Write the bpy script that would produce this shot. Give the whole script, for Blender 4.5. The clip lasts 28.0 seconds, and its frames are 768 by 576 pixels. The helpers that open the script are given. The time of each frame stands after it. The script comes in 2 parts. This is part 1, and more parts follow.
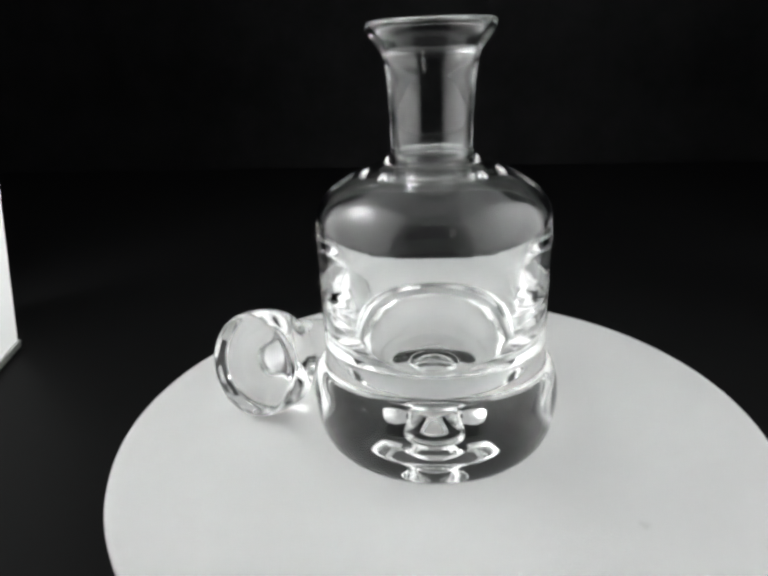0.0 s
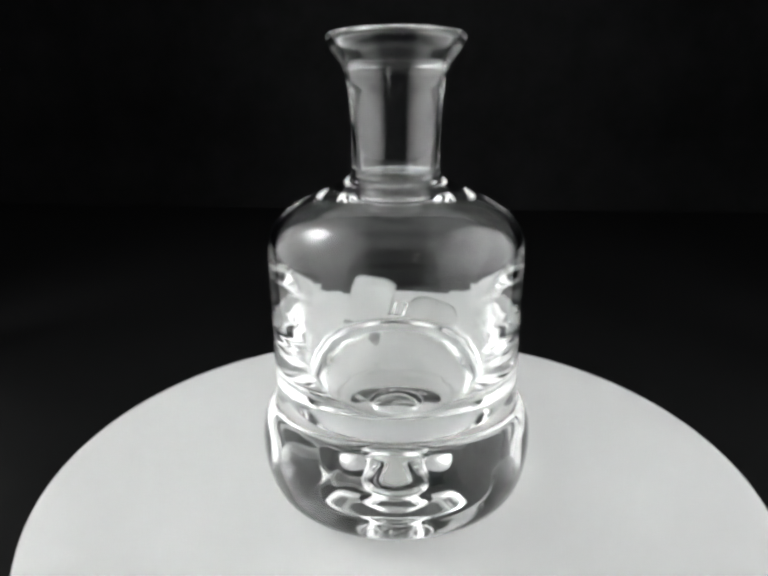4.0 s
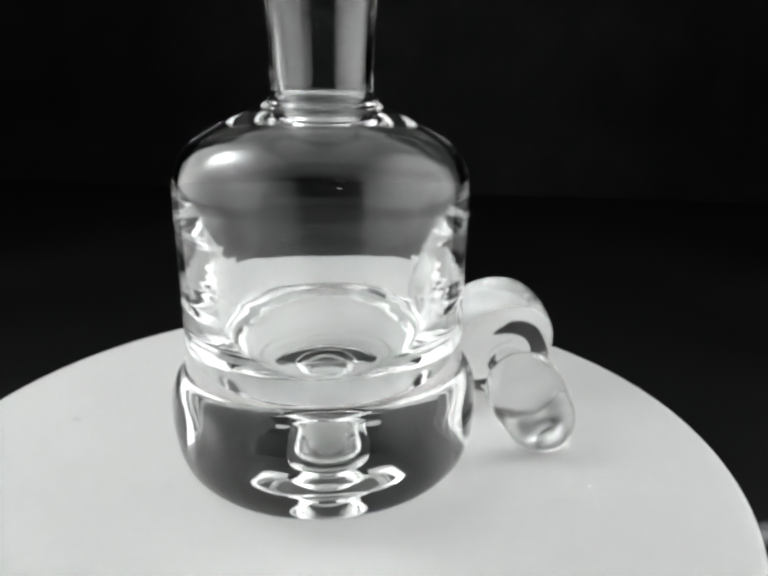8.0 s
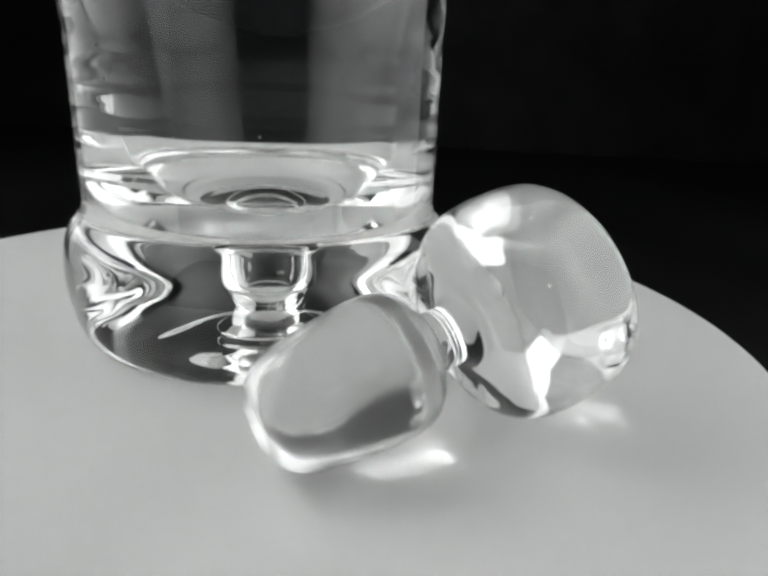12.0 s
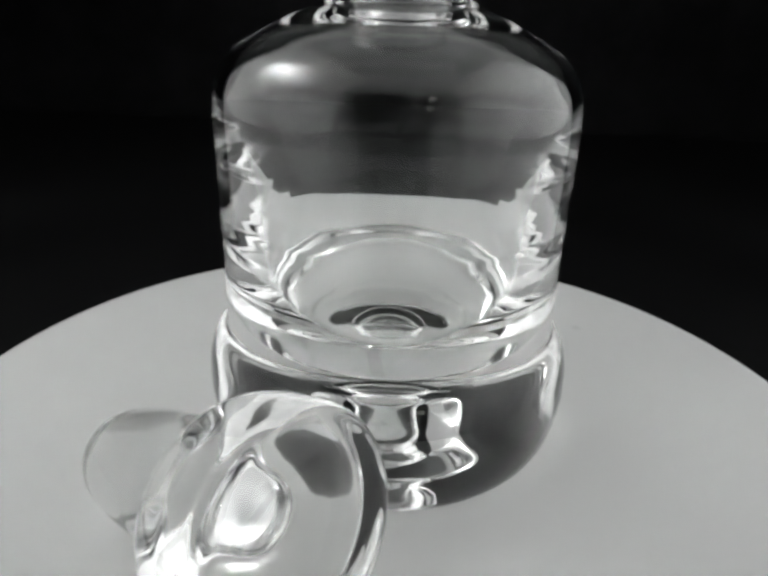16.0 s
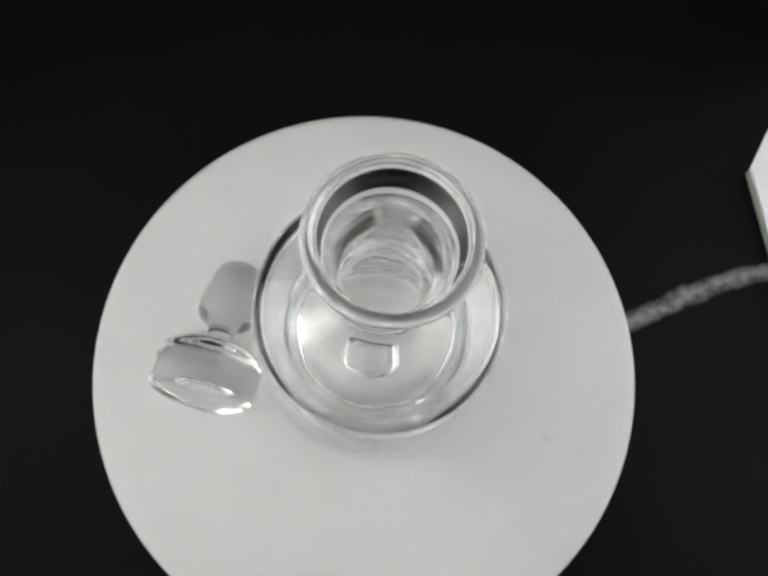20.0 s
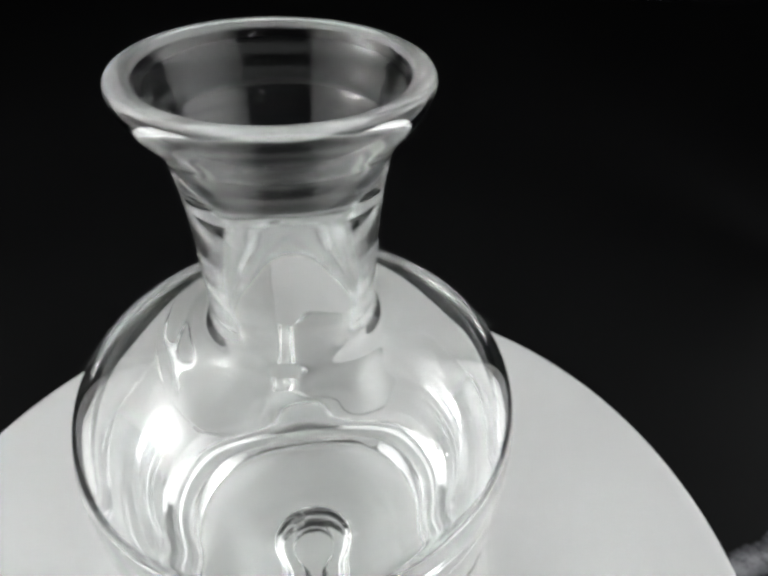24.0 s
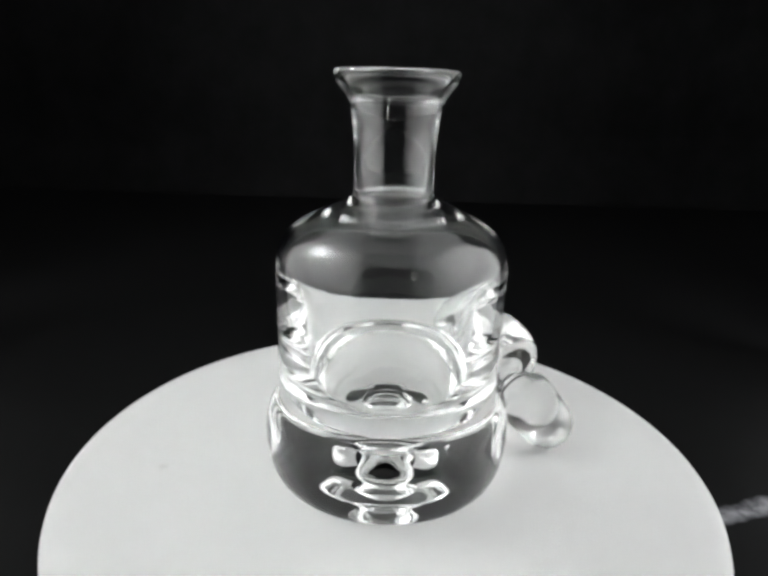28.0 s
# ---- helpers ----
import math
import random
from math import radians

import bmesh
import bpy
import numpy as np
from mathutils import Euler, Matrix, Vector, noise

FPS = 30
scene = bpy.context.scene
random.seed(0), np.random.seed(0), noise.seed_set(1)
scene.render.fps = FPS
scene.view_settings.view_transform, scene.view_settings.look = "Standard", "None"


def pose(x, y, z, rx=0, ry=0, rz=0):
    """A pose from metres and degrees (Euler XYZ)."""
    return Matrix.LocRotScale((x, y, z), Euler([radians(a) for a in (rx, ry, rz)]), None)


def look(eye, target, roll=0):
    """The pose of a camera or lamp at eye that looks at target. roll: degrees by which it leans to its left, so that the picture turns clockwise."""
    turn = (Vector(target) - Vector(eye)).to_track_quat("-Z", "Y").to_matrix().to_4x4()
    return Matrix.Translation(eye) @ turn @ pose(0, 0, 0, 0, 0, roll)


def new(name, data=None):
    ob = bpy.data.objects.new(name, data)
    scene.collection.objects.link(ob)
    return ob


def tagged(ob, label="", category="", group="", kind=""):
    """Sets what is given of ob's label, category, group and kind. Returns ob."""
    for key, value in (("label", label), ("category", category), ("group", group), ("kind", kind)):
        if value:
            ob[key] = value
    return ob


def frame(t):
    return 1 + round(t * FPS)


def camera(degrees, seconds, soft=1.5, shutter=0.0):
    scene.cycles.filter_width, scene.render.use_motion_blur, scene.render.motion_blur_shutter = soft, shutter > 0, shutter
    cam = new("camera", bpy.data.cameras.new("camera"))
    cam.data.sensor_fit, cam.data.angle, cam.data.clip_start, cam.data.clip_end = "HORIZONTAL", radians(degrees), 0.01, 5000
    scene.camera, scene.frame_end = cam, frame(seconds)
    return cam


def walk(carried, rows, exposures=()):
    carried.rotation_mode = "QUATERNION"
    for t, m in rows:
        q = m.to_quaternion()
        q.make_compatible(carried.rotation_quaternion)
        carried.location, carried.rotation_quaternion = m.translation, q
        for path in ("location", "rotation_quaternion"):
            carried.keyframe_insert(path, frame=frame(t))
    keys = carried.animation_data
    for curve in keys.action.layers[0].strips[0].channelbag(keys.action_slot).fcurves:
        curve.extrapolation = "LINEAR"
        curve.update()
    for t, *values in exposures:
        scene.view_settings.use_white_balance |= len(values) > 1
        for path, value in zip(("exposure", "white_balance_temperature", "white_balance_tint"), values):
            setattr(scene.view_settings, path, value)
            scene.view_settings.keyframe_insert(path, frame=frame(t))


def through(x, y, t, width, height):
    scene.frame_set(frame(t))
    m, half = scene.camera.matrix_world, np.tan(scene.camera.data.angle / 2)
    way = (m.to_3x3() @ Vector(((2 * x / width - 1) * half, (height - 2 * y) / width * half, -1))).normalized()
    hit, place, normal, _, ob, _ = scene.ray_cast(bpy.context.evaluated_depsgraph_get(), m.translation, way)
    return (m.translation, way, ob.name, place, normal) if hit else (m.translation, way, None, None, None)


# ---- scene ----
TURN = -17.582          # degrees a second, seen from above clockwise
END = 28.0

# ---- camera ----
cam = camera(65.63, END, soft=3.3)
PATH = [
    (0, 0.0164, -0.2526, 0.1662, 68.80, 2.22, 7.83),
    (1, 0.0136, -0.2492, 0.1612, 71.24, 1.67, 5.42),
    (2, 0.0181, -0.2453, 0.1563, 72.82, 1.38, 6.15),
    (4.5, 0.0203, -0.2318, 0.1531, 73.12, 0.11, 5.87),
    (5, 0.0218, -0.2302, 0.1554, 72.84, 0.12, 5.64),
    (6, 0.0250, -0.2278, 0.1548, 73.02, 0.01, 5.67),
    (7, 0.0237, -0.2247, 0.1475, 74.07, -0.49, 4.14),
    (8, 0.0405, -0.2061, 0.1279, 72.52, -0.81, 5.68),
    (8.5, 0.0419, -0.2015, 0.1221, 71.71, -1.31, 5.37),
    (9, 0.0426, -0.1945, 0.1113, 71.17, -1.56, 4.45),
    (10, 0.0486, -0.1827, 0.0884, 70.43, -2.02, 3.86),
    (11, 0.0546, -0.1795, 0.0836, 71.23, -3.29, 3.77),
    (12, 0.0489, -0.1769, 0.0738, 70.54, -2.54, 4.61),
    (12.5, 0.0506, -0.1754, 0.0694, 70.77, -1.96, 5.10),
    (14.5, 0.0228, -0.1864, 0.1147, 56.86, -0.90, 2.77),
    (15, 0.0172, -0.1799, 0.0956, 61.08, -0.60, 3.41),
    (15.5, 0.0151, -0.1767, 0.0908, 64.50, -0.34, 6.47),
    (16, 0.0073, -0.1746, 0.1193, 66.59, -1.81, 3.56),
    (16.5, 0.0069, -0.1624, 0.1533, 59.58, -2.49, 3.78),
    (17, 0.0067, -0.1565, 0.1925, 50.23, -2.80, 3.17),
    (17.5, 0.0072, -0.1294, 0.2431, 42.41, -2.75, 2.88),
    (18, 0.0050, -0.1042, 0.2710, 33.68, -1.85, 2.16),
    (18.5, -0.0052, -0.0809, 0.3021, 26.22, -2.17, -1.01),
    (19, -0.0068, -0.0615, 0.3111, 18.88, -5.16, -4.72),
    (20, -0.0151, -0.0586, 0.3291, 16.40, -3.08, -4.88),
    (21, -0.0171, -0.0326, 0.2751, 13.03, -1.54, -6.34),
    (21.5, -0.0119, -0.0303, 0.2673, 14.83, -1.50, -6.91),
    (22, -0.0082, -0.0473, 0.2443, 20.78, -1.37, -6.98),
    (22.5, 0.0113, -0.0496, 0.2391, 28.83, -1.76, -6.25),
    (24.5, 0.0101, -0.1185, 0.2012, 55.09, -2.17, -2.39),
    (25, 0.0107, -0.1375, 0.1869, 58.17, -1.73, -1.64),
    (25.5, 0.0129, -0.1462, 0.1625, 59.57, -0.93, -2.66),
    (26, 0.0085, -0.1584, 0.1676, 60.04, -0.21, -3.34),
    (26.5, 0.0040, -0.1864, 0.1685, 63.08, -1.59, 0.18),
    (27, 0.0109, -0.2088, 0.1695, 66.04, -0.85, 1.63),
    (28, -0.0013, -0.2535, 0.1714, 71.53, -1.53, 1.07),
]
EXPOSURES = [(0.0, 0.04, 6430, 8), (2.0, 0.12, 6430, 8), (5.0, 0.14, 6430, 8), (9.0, 0.09, 6430, 8), (10.0, -0.08, 6430, 8), (11.0, -0.1, 6430, 8), (12.0, -0.3, 6430, 8), (14.5, -0.34, 6430, 8), (16.0, -0.4, 6450, 8), (18.0, -0.2, 6500, 8), (20.0, -0.18, 6560, 8), (22.0, -0.26, 6500, 8), (25.0, 0.07, 6430, 8), (26.0, -0.06, 6430, 8), (27.0, -0.04, 6430, 8), (28.0, 0.18, 6430, 8)]
walk(cam, [(t, pose(*p)) for t, *p in PATH], EXPOSURES)

# ---- light ----
scene.cycles.caustics_refractive = scene.cycles.caustics_reflective = True
scene.cycles.max_bounces = scene.cycles.transmission_bounces = scene.cycles.glossy_bounces = 32
scene.cycles.sample_clamp_indirect = 0.0
scene.cycles.blur_glossy = 0.15
world = bpy.data.worlds.new("room_world")
scene.world = world
world.use_nodes = True
world.node_tree.nodes["Background"].inputs["Color"].default_value = (0.9, 0.95, 1.0, 1)
world.node_tree.nodes["Background"].inputs["Strength"].default_value = 0.0


def area_lamp(name, eye, target, size, size_y, watts, colour, shape="RECTANGLE"):
    data = bpy.data.lights.new(name, "AREA")
    data.shape, data.size, data.size_y, data.energy, data.color = shape, size, size_y, watts, colour
    ob = new(name, data)
    ob.matrix_world = look(eye, target)
    return ob


# added unseen overhead fill, wide as the ceiling; lamps behind both side boards
area_lamp("overhead_fill", (0.0, 0.0, 1.88), (0, 0.001, 0), 3.1, 3.0, 11.5, (1.0, 1.0, 1.0))
area_lamp("key_lamp", (-0.295, -0.02, 0.325), (0, -0.02, 0.3), 0.07, 0.07, 1.25, (1.0, 1.0, 0.99), "ELLIPSE")
area_lamp("board_lamp_west", (-0.55, -0.06, 0.25), (0, -0.06, 0.25), 0.38, 0.5, 3.3, (1.0, 1.0, 0.99))
area_lamp("board_lamp_east", (0.45, -0.02, 0.25), (0, -0.02, 0.25), 0.34, 0.5, 3.05, (1.0, 1.0, 1.0))


# ---- materials ----
def material(name, colour, rough=0.5, metal=0.0, spec=0.5):
    m = bpy.data.materials.new(name)
    m.use_nodes = True
    b = m.node_tree.nodes["Principled BSDF"]
    b.inputs["Base Color"].default_value = (*colour, 1)
    b.inputs["Roughness"].default_value = rough
    b.inputs["Metallic"].default_value = metal
    b.inputs["Specular IOR Level"].default_value = spec
    return m, m.node_tree.nodes, m.node_tree.links, b


def math_node(nodes, links, op, a, b=None, c=None):
    n = nodes.new("ShaderNodeMath")
    n.operation = op
    for k, value in enumerate((a, b, c)):
        if value is None:
            continue
        if isinstance(value, (int, float)):
            n.inputs[k].default_value = value
        else:
            links.new(value, n.inputs[k])
    return n.outputs[0]


def noise_node(nodes, links, scale, detail=4.0, rough=0.5, vector=None):
    n = nodes.new("ShaderNodeTexNoise")
    n.inputs["Scale"].default_value = scale
    n.inputs["Detail"].default_value = detail
    n.inputs["Roughness"].default_value = rough
    if vector is None:
        vector = nodes.new("ShaderNodeTexCoord").outputs["Object"]
    links.new(vector, n.inputs["Vector"])
    return n.outputs["Fac"]


def ramp_node(nodes, links, fac, *stops):
    n = nodes.new("ShaderNodeValToRGB")
    e = n.color_ramp.elements
    while len(e) < len(stops):
        e.new(0.5)
    for el, (p, col) in zip(e, stops):
        el.position, el.color = p, (*col, 1)
    links.new(fac, n.inputs["Fac"])
    return n.outputs["Color"]


def bump_node(nodes, links, height, shader, strength, distance):
    n = nodes.new("ShaderNodeBump")
    n.inputs["Strength"].default_value = strength
    n.inputs["Distance"].default_value = distance
    links.new(height, n.inputs["Height"])
    links.new(n.outputs["Normal"], shader.inputs["Normal"])


def glass_material(name="clear_glass", rough=0.0, through=1.0):
    m, nodes, links, b = material(name, (0.990, 0.996, 0.992), rough)
    b.inputs["Transmission Weight"].default_value = through
    b.inputs["IOR"].default_value = 1.5
    return m


def platter_material():
    m, nodes, links, b = material("matt_white_plastic", (0.8, 0.8, 0.8), 0.5, spec=0.25)
    big = noise_node(nodes, links, 9.0, 3.0)
    # one small faint smudge
    mix = nodes.new("ShaderNodeMix")
    mix.data_type = "RGBA"
    mix.inputs[7].default_value = (0.55, 0.55, 0.54, 1)
    links.new(ramp_node(nodes, links, big, (0.3, (0.785, 0.785, 0.78)), (0.7, (0.81, 0.81, 0.805))), mix.inputs[6])
    co = nodes.new("ShaderNodeTexCoord").outputs["Object"]
    away = nodes.new("ShaderNodeVectorMath")
    away.operation = "DISTANCE"
    away.inputs[1].default_value = (0.0826, -0.0669, -TABLE_Z)
    links.new(co, away.inputs[0])
    ragged = math_node(nodes, links, "MULTIPLY_ADD", noise_node(nodes, links, 500.0, 3.0, 0.6, co), 0.004, away.outputs["Value"])
    links.new(ramp_node(nodes, links, math_node(nodes, links, "MULTIPLY", ragged, 100.0), (0.25, (0.32, 0.32, 0.32)), (0.5, (0, 0, 0))), mix.inputs[0])
    links.new(mix.outputs[2], b.inputs["Base Color"])
    fine = noise_node(nodes, links, 900.0, 2.0)
    bump_node(nodes, links, fine, b, 0.05, 0.0004)
    return m


def marble_material():
    """Black polished stone with one pale vein that runs along the object's x axis at VEIN_Y."""
    m, nodes, links, b = material("black_marble", (0.002, 0.002, 0.0023), 0.55, spec=0.06)
    co = nodes.new("ShaderNodeTexCoord").outputs["Object"]
    turn = nodes.new("ShaderNodeMapping")
    turn.vector_type = "TEXTURE"
    turn.inputs["Location"].default_value = VEIN_PLACE
    turn.inputs["Rotation"].default_value = (0, 0, radians(VEIN_TURN))
    links.new(co, turn.inputs["Vector"])
    xyz = nodes.new("ShaderNodeSeparateXYZ")
    links.new(turn.outputs[0], xyz.inputs[0])
    drift = noise_node(nodes, links, 18.0, 6.0, 0.6, co)
    off = math_node(nodes, links, "MULTIPLY_ADD", drift, 0.022, -0.011)
    dist = math_node(nodes, links, "ABSOLUTE", math_node(nodes, links, "ADD", xyz.outputs["Y"], off))
    body = math_node(nodes, links, "SUBTRACT", 1.0, math_node(nodes, links, "DIVIDE", dist, 0.0085))
    cloud = noise_node(nodes, links, 120.0, 5.0, 0.65, co)
    east = nodes.new("ShaderNodeMapRange")
    east.inputs["From Min"].default_value, east.inputs["From Max"].default_value = -0.33, -0.2
    links.new(xyz.outputs["X"], east.inputs["Value"])
    body = math_node(nodes, links, "MULTIPLY", body, east.outputs[0])
    mix = math_node(nodes, links, "MULTIPLY", body, math_node(nodes, links, "MULTIPLY_ADD", cloud, 2.2, -0.35))
    links.new(ramp_node(nodes, links, mix, (0.08, (0.0074, 0.0074, 0.0077)), (0.28, (0.10, 0.10, 0.11)), (0.75, (0.34, 0.34, 0.36))), b.inputs["Base Color"])
    return m


def cloth_material():
    m, nodes, links, b = material("black_cloth", (0.008, 0.008, 0.0085), 0.95, spec=0.1)
    w = noise_node(nodes, links, 14.0, 5.0, 0.6)
    links.new(ramp_node(nodes, links, w, (0.35, (0.022, 0.022, 0.023)), (0.75, (0.035, 0.035, 0.0366))), b.inputs["Base Color"])
    bump_node(nodes, links, noise_node(nodes, links, 1500.0, 1.0), b, 0.3, 0.0005)
    return m


def board_material():
    """Thin white translucent sheet: half of the light that falls on it comes through."""
    m, nodes, links, b = material("white_diffuser_sheet", (0.85, 0.85, 0.85), 0.7, spec=0.2)
    fine = noise_node(nodes, links, 300.0, 3.0)
    bump_node(nodes, links, fine, b, 0.08, 0.0005)
    t = nodes.new("ShaderNodeBsdfTranslucent")
    t.inputs["Color"].default_value = (0.85, 0.85, 0.85, 1)
    mix = nodes.new("ShaderNodeMixShader")
    mix.inputs["Fac"].default_value = 0.55
    links.new(b.outputs[0], mix.inputs[1])
    links.new(t.outputs[0], mix.inputs[2])
    links.new(mix.outputs[0], nodes["Material Output"].inputs["Surface"])
    return m


def wall_material(name, level):
    m, nodes, links, b = material(name, (level, level, level), 0.9, spec=0.1)
    lo, hi = level * 0.93, level * 1.06
    links.new(ramp_node(nodes, links, noise_node(nodes, links, 2.0, 4.0), (0.3, (lo, lo, lo)), (0.7, (hi, hi, hi))), b.inputs["Base Color"])
    return m


VEIN_PLACE, VEIN_TURN = (0.247, 0.0347, 0), 13.6
TABLE_Z = -0.0444
GLASS, HAZY, FROSTED = glass_material(), glass_material("hazy_glass", 0.04), glass_material("frosted_glass", 0.13, 0.94)
GROUND = glass_material("ground_glass", 0.26, 0.75)
PLATTER, MARBLE = platter_material(), marble_material()
CLOTH, BOARD, PAINT = cloth_material(), board_material(), wall_material("dark_room_paint", 0.07)
STRIP = material("white_edging", (0.85, 0.86, 0.84), 0.45)[0]
GLOW, GLOW_NODES, GLOW_LINKS, GLOW_SHADER = material("lit_panel", (0.8, 0.8, 0.8), 0.5)
GLOW_SHADER.inputs["Emission Color"].default_value = (1.0, 0.98, 0.94, 1)
GLOW_SHADER.inputs["Emission Strength"].default_value = 7.0
DRUM = material("black_drum_plastic", (0.012, 0.012, 0.013), 0.5)[0]


# ---- building helpers ----
def part(name, bm, mat, parent=None, label="", smooth=True):
    me = bpy.data.meshes.new(name)
    bm.to_mesh(me)
    bm.free()
    me.materials.append(mat)
    for p in me.polygons:
        p.use_smooth = smooth
    ob = new(name, me)
    ob.parent = parent
    return tagged(ob, label) if label else ob


def box_mesh(x0, x1, y0, y1, z0, z1, bevel=0.0):
    bm = bmesh.new()
    bmesh.ops.create_cube(bm, size=1, matrix=Matrix.Translation(((x0 + x1) / 2, (y0 + y1) / 2, (z0 + z1) / 2)) @ Matrix.Diagonal((x1 - x0, y1 - y0, z1 - z0, 1)))
    if bevel:
        bmesh.ops.bevel(bm, geom=bm.edges[:], offset=bevel, segments=2, affect="EDGES", profile=0.5)
    return bm


def sheet_mesh(length, height, cols=12, rows=10):
    """A thin upright sheet along x, very slightly bowed."""
    bm = bmesh.new()
    grid = [[bm.verts.new((length * i / cols, 0.0015 * math.sin(math.pi * i / cols) * math.sin(math.pi * j / rows), height * j / rows)) for j in range(rows + 1)] for i in range(cols + 1)]
    for a, b in zip(grid, grid[1:]):
        for j in range(rows):
            bm.faces.new((a[j], b[j], b[j + 1], a[j + 1]))
    return bm


def curve(points, step=0.0011):
    """Even points along a centripetal Catmull-Rom curve through (r, z) points; a repeated point makes a corner."""
    runs, run = [], [points[0]]
    for p in points[1:]:
        if p == run[-1]:
            runs.append(run)
            run = [p]
        else:
            run.append(p)
    runs.append(run)
    out = []
    for run in runs:
        pts = [Vector(p) for p in run]
        if len(pts) < 2:
            continue
        ext = [pts[0] * 2 - pts[1], *pts, pts[-1] * 2 - pts[-2]]
        for p0, p1, p2, p3 in zip(ext, ext[1:], ext[2:], ext[3:]):
            k = [0.0]
            for a, b in ((p0, p1), (p1, p2), (p2, p3)):
                k.append(k[-1] + max((b - a).length, 1e-7) ** 0.5)
            n = max(1, math.ceil((p2 - p1).length / step))
            for i in range(n):
                u = k[1] + (k[2] - k[1]) * i / n
                a1 = p0 * ((k[1] - u) / (k[1] - k[0])) + p1 * ((u - k[0]) / (k[1] - k[0]))
                a2 = p1 * ((k[2] - u) / (k[2] - k[1])) + p2 * ((u - k[1]) / (k[2] - k[1]))
                a3 = p2 * ((k[3] - u) / (k[3] - k[2])) + p3 * ((u - k[2]) / (k[3] - k[2]))
                b1 = a1 * ((k[2] - u) / (k[2] - k[0])) + a2 * ((u - k[0]) / (k[2] - k[0]))
                b2 = a2 * ((k[3] - u) / (k[3] - k[1])) + a3 * ((u - k[1]) / (k[3] - k[1]))
                out.append(b1 * ((k[2] - u) / (k[2] - k[1])) + b2 * ((u - k[1]) / (k[2] - k[1])))
        out.append(pts[-1])
    clean = [out[0]]
    for p in out[1:]:
        if (p - clean[-1]).length > 1e-6:
            clean.append(p)
    return [(max(p.x, 0.0), p.y) for p in clean]


def lathe(name, line, mat, parent, label="", around=288, band=None, wobble=0.0):
    """Turns a closed (r, z) line, which runs with the solid on its left hand, round z. band: the stretch of line
    indices to build; the normals are those of the whole line, so neighbouring bands meet without a seam."""
    n = len(line)
    normals = []
    for i in range(n):
        (r0, z0), (r1, z1) = line[max(i - 1, 0)], line[min(i + 1, n - 1)]
        d = Vector((r1 - r0, z1 - z0)).normalized()
        normals.append((d.y, -d.x))
    lo, hi = band or (0, n - 1)
    verts, vn, faces = [], [], []
    rings = []
    for i in range(lo, hi + 1):
        r, z = line[i]
        nr, nz = normals[i]
        if r < 1e-6:
            rings.append([len(verts)])
            verts.append((0, 0, z))
            vn.append((0, 0, 1 if nz > 0 else -1))
            continue
        ring = []
        for k in range(around):
            a = 2 * math.pi * k / around
            rr = r * (1 + wobble * math.sin(2 * a + 40 * z) + wobble * 0.6 * math.sin(3 * a - 25 * z))
            ring.append(len(verts))
            verts.append((rr * math.cos(a), rr * math.sin(a), z))
            vn.append((nr * math.cos(a), nr * math.sin(a), nz))
        rings.append(ring)
    for a, b in zip(rings, rings[1:]):
        for k in range(around):
            j = (k + 1) % around
            if len(a) == 1 and len(b) == 1:
                continue
            if len(a) == 1:
                faces.append((a[0], b[j], b[k]))
            elif len(b) == 1:
                faces.append((a[k], a[j], b[0]))
            else:
                faces.append((a[k], a[j], b[j], b[k]))
    me = bpy.data.meshes.new(name)
    me.from_pydata(verts, [], faces)
    me.materials.append(mat)
    for p in me.polygons:
        p.use_smooth = True
    me.normals_split_custom_set_from_vertices(vn)
    ob = new(name, me)
    ob.parent = parent
    return tagged(ob, label) if label else ob


def nearest(line, r, z):
    return min(range(len(line)), key=lambda i: (line[i][0] - r) ** 2 + (line[i][1] - z) ** 2)


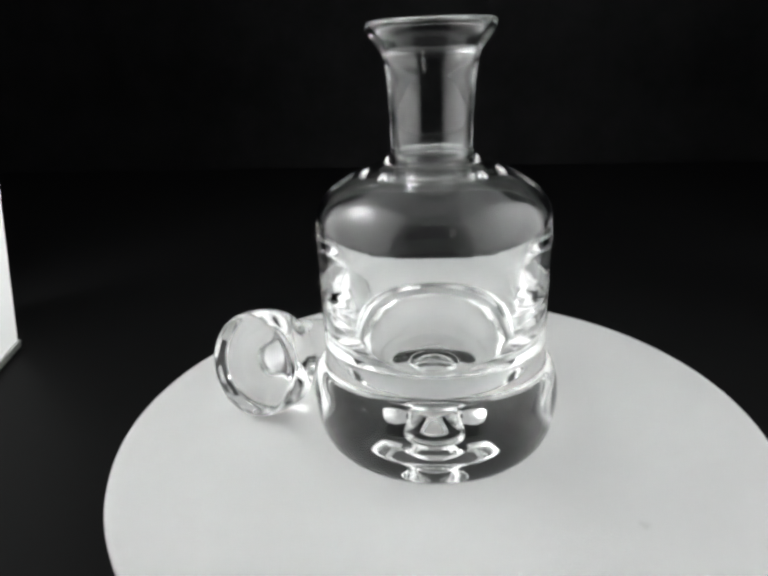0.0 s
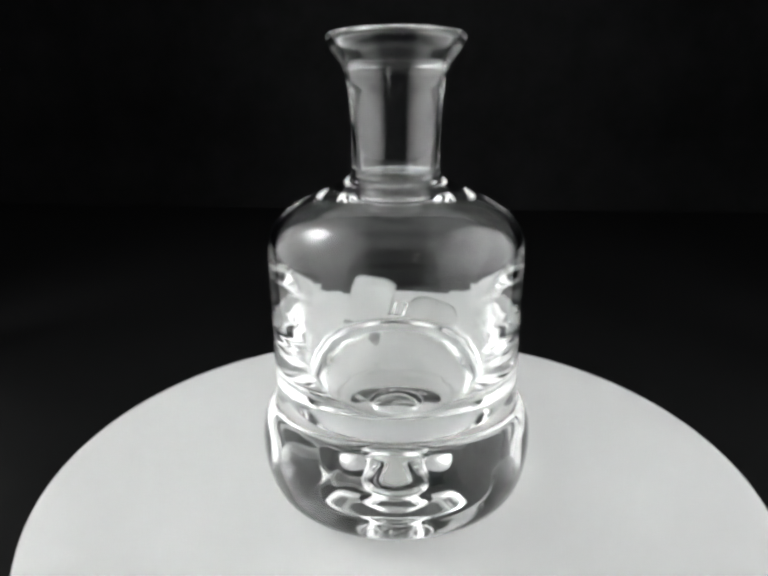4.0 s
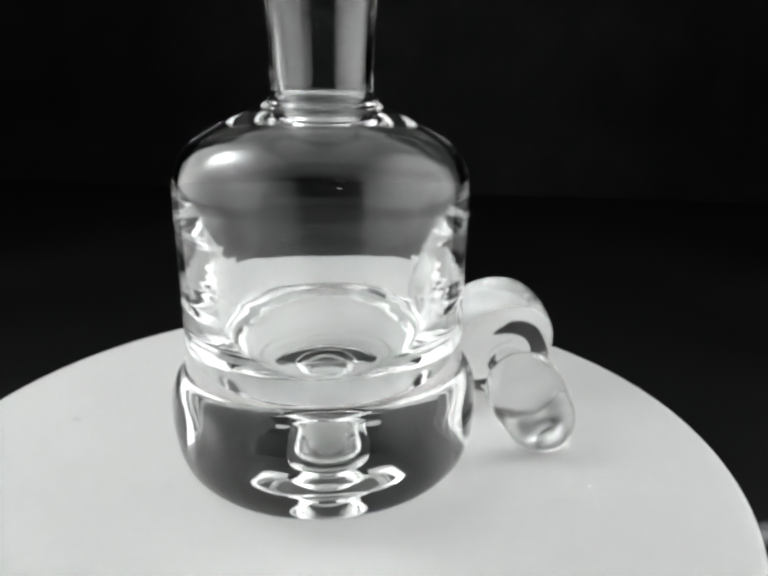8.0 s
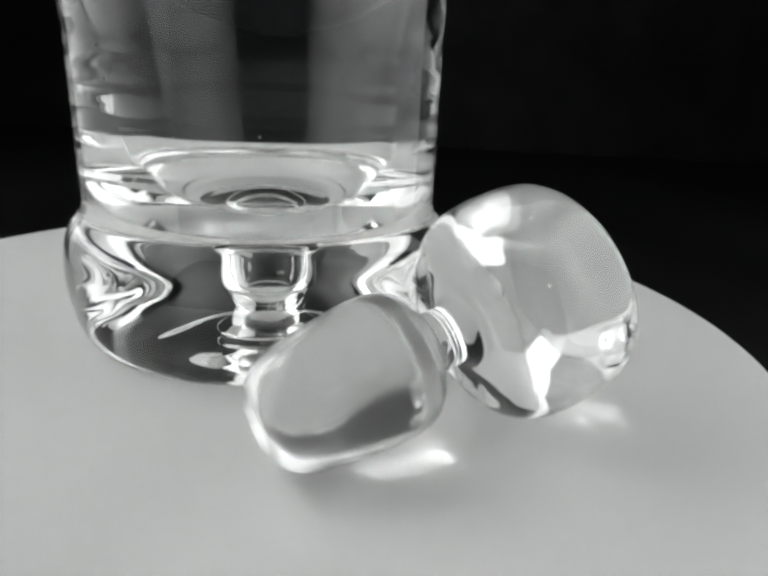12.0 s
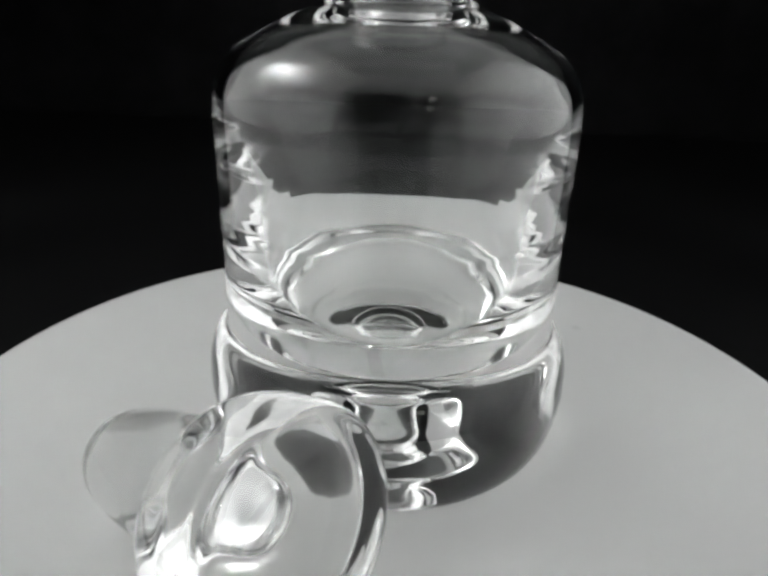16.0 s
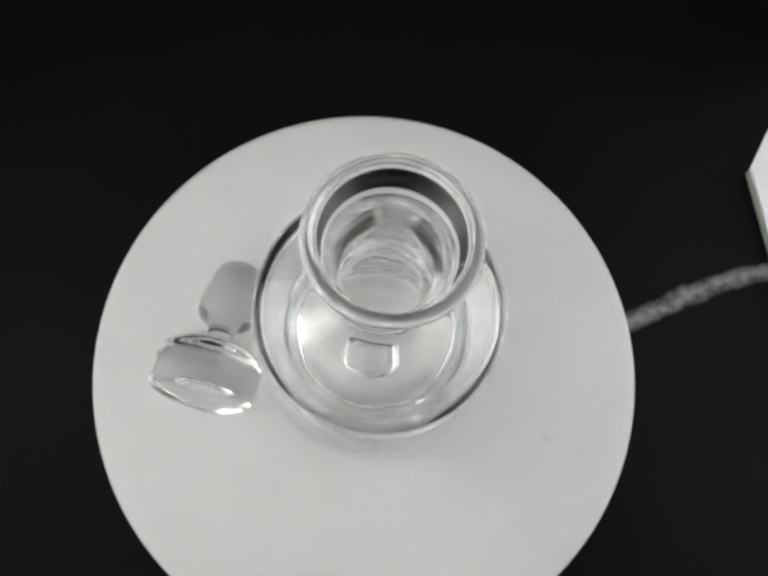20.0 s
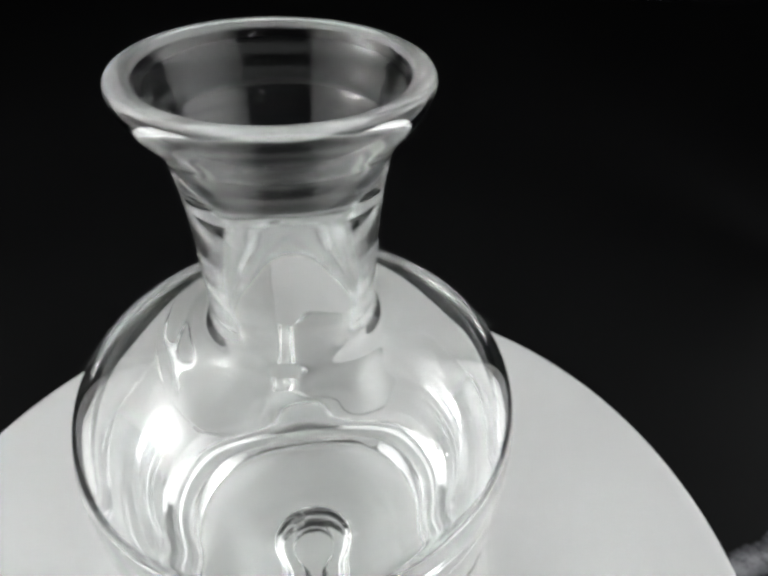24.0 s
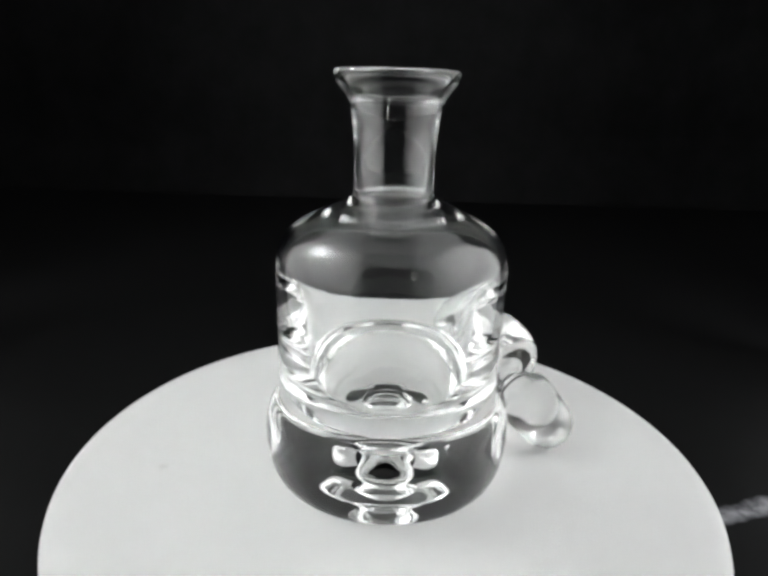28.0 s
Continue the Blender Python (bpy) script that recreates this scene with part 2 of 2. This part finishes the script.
# ---- the setting ----
def build_setting():
    table = part("table_top", box_mesh(-1.2, 1.2, -0.75, 0.97, TABLE_Z - 0.03, TABLE_Z, 0.003), MARBLE)
    tagged(table, "black polished marble table top with a pale grey vein", "table", kind="structure")
    # cloth backdrop: hangs well behind the table, down to the floor
    bm = bmesh.new()
    rows, cols = 90, 110
    grid = []
    for i in range(rows + 1):
        u = i / rows
        line = []
        for j in range(cols + 1):
            x = -1.4 + 2.8 * j / cols
            z = -0.79 + 1.99 * u
            y = 1.0 + 0.012 * noise.noise((x * 3, z * 2, 0.3)) + 0.006 * math.sin(z * 24 + 1.5 * noise.noise((x * 1.5, z, 2)))
            line.append(bm.verts.new((x, y, z)))
        grid.append(line)
    for a, b in zip(grid, grid[1:]):
        for j in range(cols):
            bm.faces.new((a[j], a[j + 1], b[j + 1], b[j]))
    bmesh.ops.solidify(bm, geom=bm.faces[:], thickness=-0.0015)
    tagged(part("backdrop", bm, CLOTH), "black cloth backdrop hanging in faint horizontal creases", "backdrop", kind="structure")
    # the dark room around
    for name, b in (("wall_north", (-1.6, 1.6, 1.5, 1.6, -0.8, 1.9)), ("wall_south", (-1.6, 1.6, -1.6, -1.5, -0.8, 1.9)),
                    ("wall_west", (-1.7, -1.6, -1.6, 1.6, -0.8, 1.9)), ("wall_east", (1.6, 1.7, -1.6, 1.6, -0.8, 1.9)),
                    ("ceiling", (-1.7, 1.7, -1.6, 1.6, 1.9, 2.0)), ("floor", (-1.7, 1.7, -1.6, 1.6, -0.9, -0.8))):
        tagged(part(name, box_mesh(*b), PAINT, smooth=False), "plain dark grey painted room " + name.split("_")[0], name.split("_")[0], kind="structure")


def build_board(corner, side, lean, fold, yaw):
    """A thin white board that runs from its far corner towards the viewer, with a second leaf folded outwards."""
    root = new("diffuser_board")
    root.matrix_world = pose(corner[0], corner[1], TABLE_Z, 0, -lean * side, yaw)
    near = part("near_leaf", sheet_mesh(0.47, 0.62), BOARD, root)
    near.rotation_euler = (0, 0, radians(-90))
    inner = 0.0006 if side < 0 else -0.0031
    part("foot_strip", box_mesh(0.001, 0.469, inner, inner + 0.0025, 0.0, 0.006, 0.0006), STRIP, near, "narrow white edging strip")
    if fold:
        part("far_leaf", sheet_mesh((0.225 - corner[1]) / math.cos(radians(fold)), 0.62), BOARD, root).rotation_euler = (0, 0, radians(90 - fold * side))
    return tagged(root, "thin white translucent diffuser board standing on the table", "diffuser board", "diffuser boards")


def build_wall_lamp(place):
    """A small flat lamp on the south wall; only its glint on the glass shows."""
    root = new("wall_lamp")
    root.location = place
    part("frame", box_mesh(-0.10, 0.10, 0.0, 0.02, -0.075, 0.075, 0.006), DRUM, root, "thin black frame")
    part("diffuser", box_mesh(-0.085, 0.085, 0.018, 0.026, -0.06, 0.06, 0.004), GLOW, root, "lit white panel")
    return tagged(root, "small lit flat lamp on the dark wall", "wall lamp")


# ---- the turntable ----
PLATTER_R, PLATTER_T = 0.1512, 0.009


def build_turntable():
    root = new("turntable")
    root.location = (0, 0, TABLE_Z)
    top = -TABLE_Z
    R, T = PLATTER_R, PLATTER_T
    line = curve([(0, top - T), (0.10, top - T), (R - 0.004, top - T), (R - 0.004, top - T), (R - 0.001, top - T + 0.0012), (R, top - T + 0.004),
                  (R, top - 0.003), (R - 0.0008, top - 0.0009), (R - 0.003, top), (R - 0.003, top), (0.1, top), (0, top)], 0.004)
    platter = lathe("platter", line, PLATTER, root, "matt white round plate", around=256)
    drum = curve([(0, 0), (0.088, 0), (0.088, 0), (0.09, 0.002), (0.09, top - T - 0.003), (0.088, top - T - 0.001), (0.088, top - T - 0.001), (0, top - T - 0.001)], 0.006)
    lathe("drum", drum, DRUM, root, "low black motor drum", around=96)
    tagged(root, "round white motorised display turntable standing on black marble", "turntable")
    return root, platter


# ---- the decanter ----
def build_decanter():
    root = new("decanter")
    # a ground dish in the middle of the underside
    outer = [(0, 0.0026), (0.0080, 0.0026), (0.0142, 0.0025), (0.0175, 0.0021), (0.0203, 0.0013), (0.0226, 0.0006), (0.0245, 0.0003), (0.0290, 0.0003), (0.0330, 0.0003), (0.0390, 0.0002), (0.0480, 0.0), (0.0512, 0.0006), (0.0534, 0.0020), (0.0552, 0.0060), (0.0565, 0.0125), (0.0570, 0.0190), (0.0569, 0.0225), (0.0565, 0.0262), (0.0557, 0.0296),
             (0.0544, 0.0324), (0.0528, 0.0346), (0.0514, 0.0361), (0.0508, 0.0375), (0.0506, 0.0400), (0.0506, 0.0450), (0.0506, 0.0535), (0.0505, 0.0700), (0.0506, 0.0880), (0.0506, 0.0980), (0.0499, 0.1040),
             (0.0478, 0.1097), (0.0437, 0.1142), (0.0377, 0.1180), (0.0312, 0.1213), (0.0248, 0.1240), (0.0203, 0.1261), (0.0181, 0.1276), (0.0171, 0.1293), (0.0169, 0.1316), (0.0169, 0.1350),
             (0.0171, 0.1430), (0.0174, 0.1506), (0.0179, 0.1570), (0.0187, 0.1630), (0.0196, 0.1664), (0.0206, 0.1685), (0.0221, 0.1704), (0.0237, 0.1724), (0.0249, 0.1744),
             (0.0256, 0.1762), (0.0257, 0.1774), (0.0252, 0.1784), (0.0240, 0.1788)]
    inner = [(0.0228, 0.1786), (0.0217, 0.1778), (0.0211, 0.1766), (0.0208, 0.1750), (0.0203, 0.1725), (0.0197, 0.1695), (0.0191, 0.1665), (0.0183, 0.1632), (0.0174, 0.1600), (0.0164, 0.1566),
             (0.0155, 0.1525), (0.0148, 0.1480), (0.0143, 0.1420), (0.0139, 0.1360), (0.0135, 0.1310), (0.0134, 0.1285), (0.0138, 0.1264), (0.0151, 0.1248), (0.0188, 0.1231), (0.0235, 0.1210), (0.0303, 0.1189), (0.0366, 0.1157), (0.0420, 0.1119), (0.0453, 0.1078), (0.0472, 0.1031),
             (0.0475, 0.0995), (0.0470, 0.0955), (0.0455, 0.0880), (0.0441, 0.0810), (0.0427, 0.0735), (0.0416, 0.0665), (0.0409, 0.0605), (0.0402, 0.0555), (0.0392, 0.0508), (0.0379, 0.0470), (0.0362, 0.0431), (0.0339, 0.0396), (0.0313, 0.0363), (0.0294, 0.0338), (0.0278, 0.0321), (0.0264, 0.0311), (0.0250, 0.0310), (0.0210, 0.0322), (0.0170, 0.0335), (0.0130, 0.0345), (0.0080, 0.0353), (0.0040, 0.0357), (0, 0.0358)]
    line = curve(outer + inner, 0.0009)
    for _ in range(4):
        line = [line[0]] + [((a[0] + 2 * b[0] + c[0]) / 4, (a[1] + 2 * b[1] + c[1]) / 4) if b[1] < 0.158 and (b[1] > 0.0026 or b[0] > 0.035) else b for a, b, c in zip(line, line[1:], line[2:])] + [line[-1]]
    rim = nearest(line, 0.0237, 0.1788)
    # hand-worked ripples on the inner wall
    for i in range(rim, len(line)):
        r, z = line[i]
        if 0.040 < z < 0.105 and r > 0.03:
            k = min(1.0, max(0.0, 0.085 - z) / 0.02, max(0.0, z - 0.044) / 0.010)
            line[i] = (r + k * (0.000013 * math.sin(z * 1010) + 0.000008 * math.sin(z * 1730 + 1.0)), z)
    top = [nearest(line[:rim], 0.0190, 0.1640), nearest(line[:rim], 0.0203, 0.1261), nearest(line[:rim], 0.0508, 0.0375)]
    low = [rim + nearest(line[rim:], 0.0197, 0.1695), rim + nearest(line[rim:], 0.0135, 0.1310)]
    base = lathe("base", line, GLASS, root, "thick rounded clear glass base", band=(0, top[2]))
    lathe("body", line, GLASS, root, "clear glass wall with sloping shoulder", band=(top[2], top[1]))
    lathe("neck", line, GLASS, root, band=(top[1], top[0]))
    edge = nearest(line[:rim], 0.0255, 0.1780), rim + nearest(line[rim:], 0.0216, 0.1776)
    lip = lathe("lip", line, GLASS, root, "flared flanged lip", band=(top[0], edge[0]))
    lathe("rim", line, GROUND, lip, "rounded faintly hazy rim", band=edge)
    lathe("funnel", line, GLASS, root, band=(edge[1], low[0]))
    lathe("throat", line, HAZY, root, "faintly ground inner throat", band=(low[0], low[1]))
    lathe("well", line, GLASS, root, "inner wall and flat floor", band=(low[1], len(line) - 1))
    drop = curve([(0, 0.0192), (0.0038, 0.0189), (0.0074, 0.0179), (0.0103, 0.0163), (0.0117, 0.0145), (0.0115, 0.0129), (0.0102, 0.0115), (0.0088, 0.0101), (0.0079, 0.0087), (0.0077, 0.0073), (0.0083, 0.0059), (0.0096, 0.0048), (0.0105, 0.0041), (0.0103, 0.0036), (0.0090, 0.0032), (0.0060, 0.0031), (0, 0.0031)], 0.0005)
    lathe("air_bubble", drop, GLASS, base, "air bubble trapped in the base", around=64)
    return tagged(root, "clear glass decanter with bubble in thick base, unstoppered", "decanter")


# ---- the stopper ----
def build_stopper():
    """Built upright along z, the shank's tip at z = 0."""
    root = new("stopper")
    line = curve([(0, 0.0), (0.0030, 0.0), (0.0062, 0.0), (0.0062, 0.0), (0.0084, 0.0012), (0.0101, 0.0027), (0.0114, 0.0046), (0.0127, 0.0075), (0.0138, 0.0130), (0.0148, 0.0190), (0.0154, 0.0250), (0.0154, 0.0295), (0.0147, 0.0325), (0.0128, 0.0350), (0.0098, 0.0371),
                  (0.0078, 0.0388), (0.0069, 0.0412), (0.0067, 0.0440), (0.0070, 0.0466), (0.0082, 0.0484), (0.0110, 0.0492), (0.0160, 0.0496), (0.0200, 0.0506), (0.0231, 0.0529), (0.0250, 0.0562), (0.0260, 0.0608), (0.0262, 0.0660), (0.0261, 0.0710),
                  (0.0256, 0.0742), (0.0241, 0.0763), (0.0215, 0.0773), (0.0180, 0.0777), (0.0100, 0.0778), (0, 0.0778)], 0.0009)
    a, b = nearest(line, 0.0098, 0.0371), nearest(line, 0.0082, 0.0484)
    tip = nearest(line, 0.0062, 0.0)
    lathe("tip", line, GLASS, root, "flat smoothed tip", band=(0, tip), around=96)
    lathe("shank", line, FROSTED, root, "tapered frosted ground glass shank", band=(tip, a), around=96)
    lathe("collar", line, GLASS, root, band=(a, b), around=96)
    lathe("knob", line, GLASS, root, "thick round polished knob", band=(b, len(line) - 1), around=128)
    return tagged(root, "clear solid glass stopper lying on its side on the turntable", "stopper")


DECANTER_AT = (0.0004, -0.0007)
STOPPER_AT = ((-0.0595, 0.0603, 0.0108), -113.1, 13.4)      # the tip, its heading and how far the knob is raised
BOARD_WEST, BOARD_EAST = (-0.352, 0.143), (0.284, 0.118)

build_setting()
build_board(BOARD_WEST, -1, 8, 35, 18)
build_board(BOARD_EAST, 1, 0, 36, 0)
build_wall_lamp((0.64, -1.5, 1.05))
TURNTABLE, TURNING_PLATTER = build_turntable()
DECANTER, STOPPER = build_decanter(), build_stopper()


# ---- what turns ----
def motions():
    """The plate turns evenly, and carries the decanter and the stopper round with it."""
    times = [0.5 * k for k in range(int(END * 2) + 1)]
    walk(TURNING_PLATTER, [(t, pose(0, 0, 0, 0, 0, TURN * t)) for t in times])
    on_plate = pose(DECANTER_AT[0], DECANTER_AT[1], 0.0002)
    walk(DECANTER, [(t, pose(0, 0, 0, 0, 0, TURN * t) @ on_plate) for t in times])
    tip, heading, lean = STOPPER_AT
    lying = pose(tip[0], tip[1], tip[2], 0, 0, heading) @ pose(0, 0, 0, 0, 90 - lean, 0)
    walk(STOPPER, [(t, pose(0, 0, 0, 0, 0, TURN * t) @ lying) for t in times])


motions()
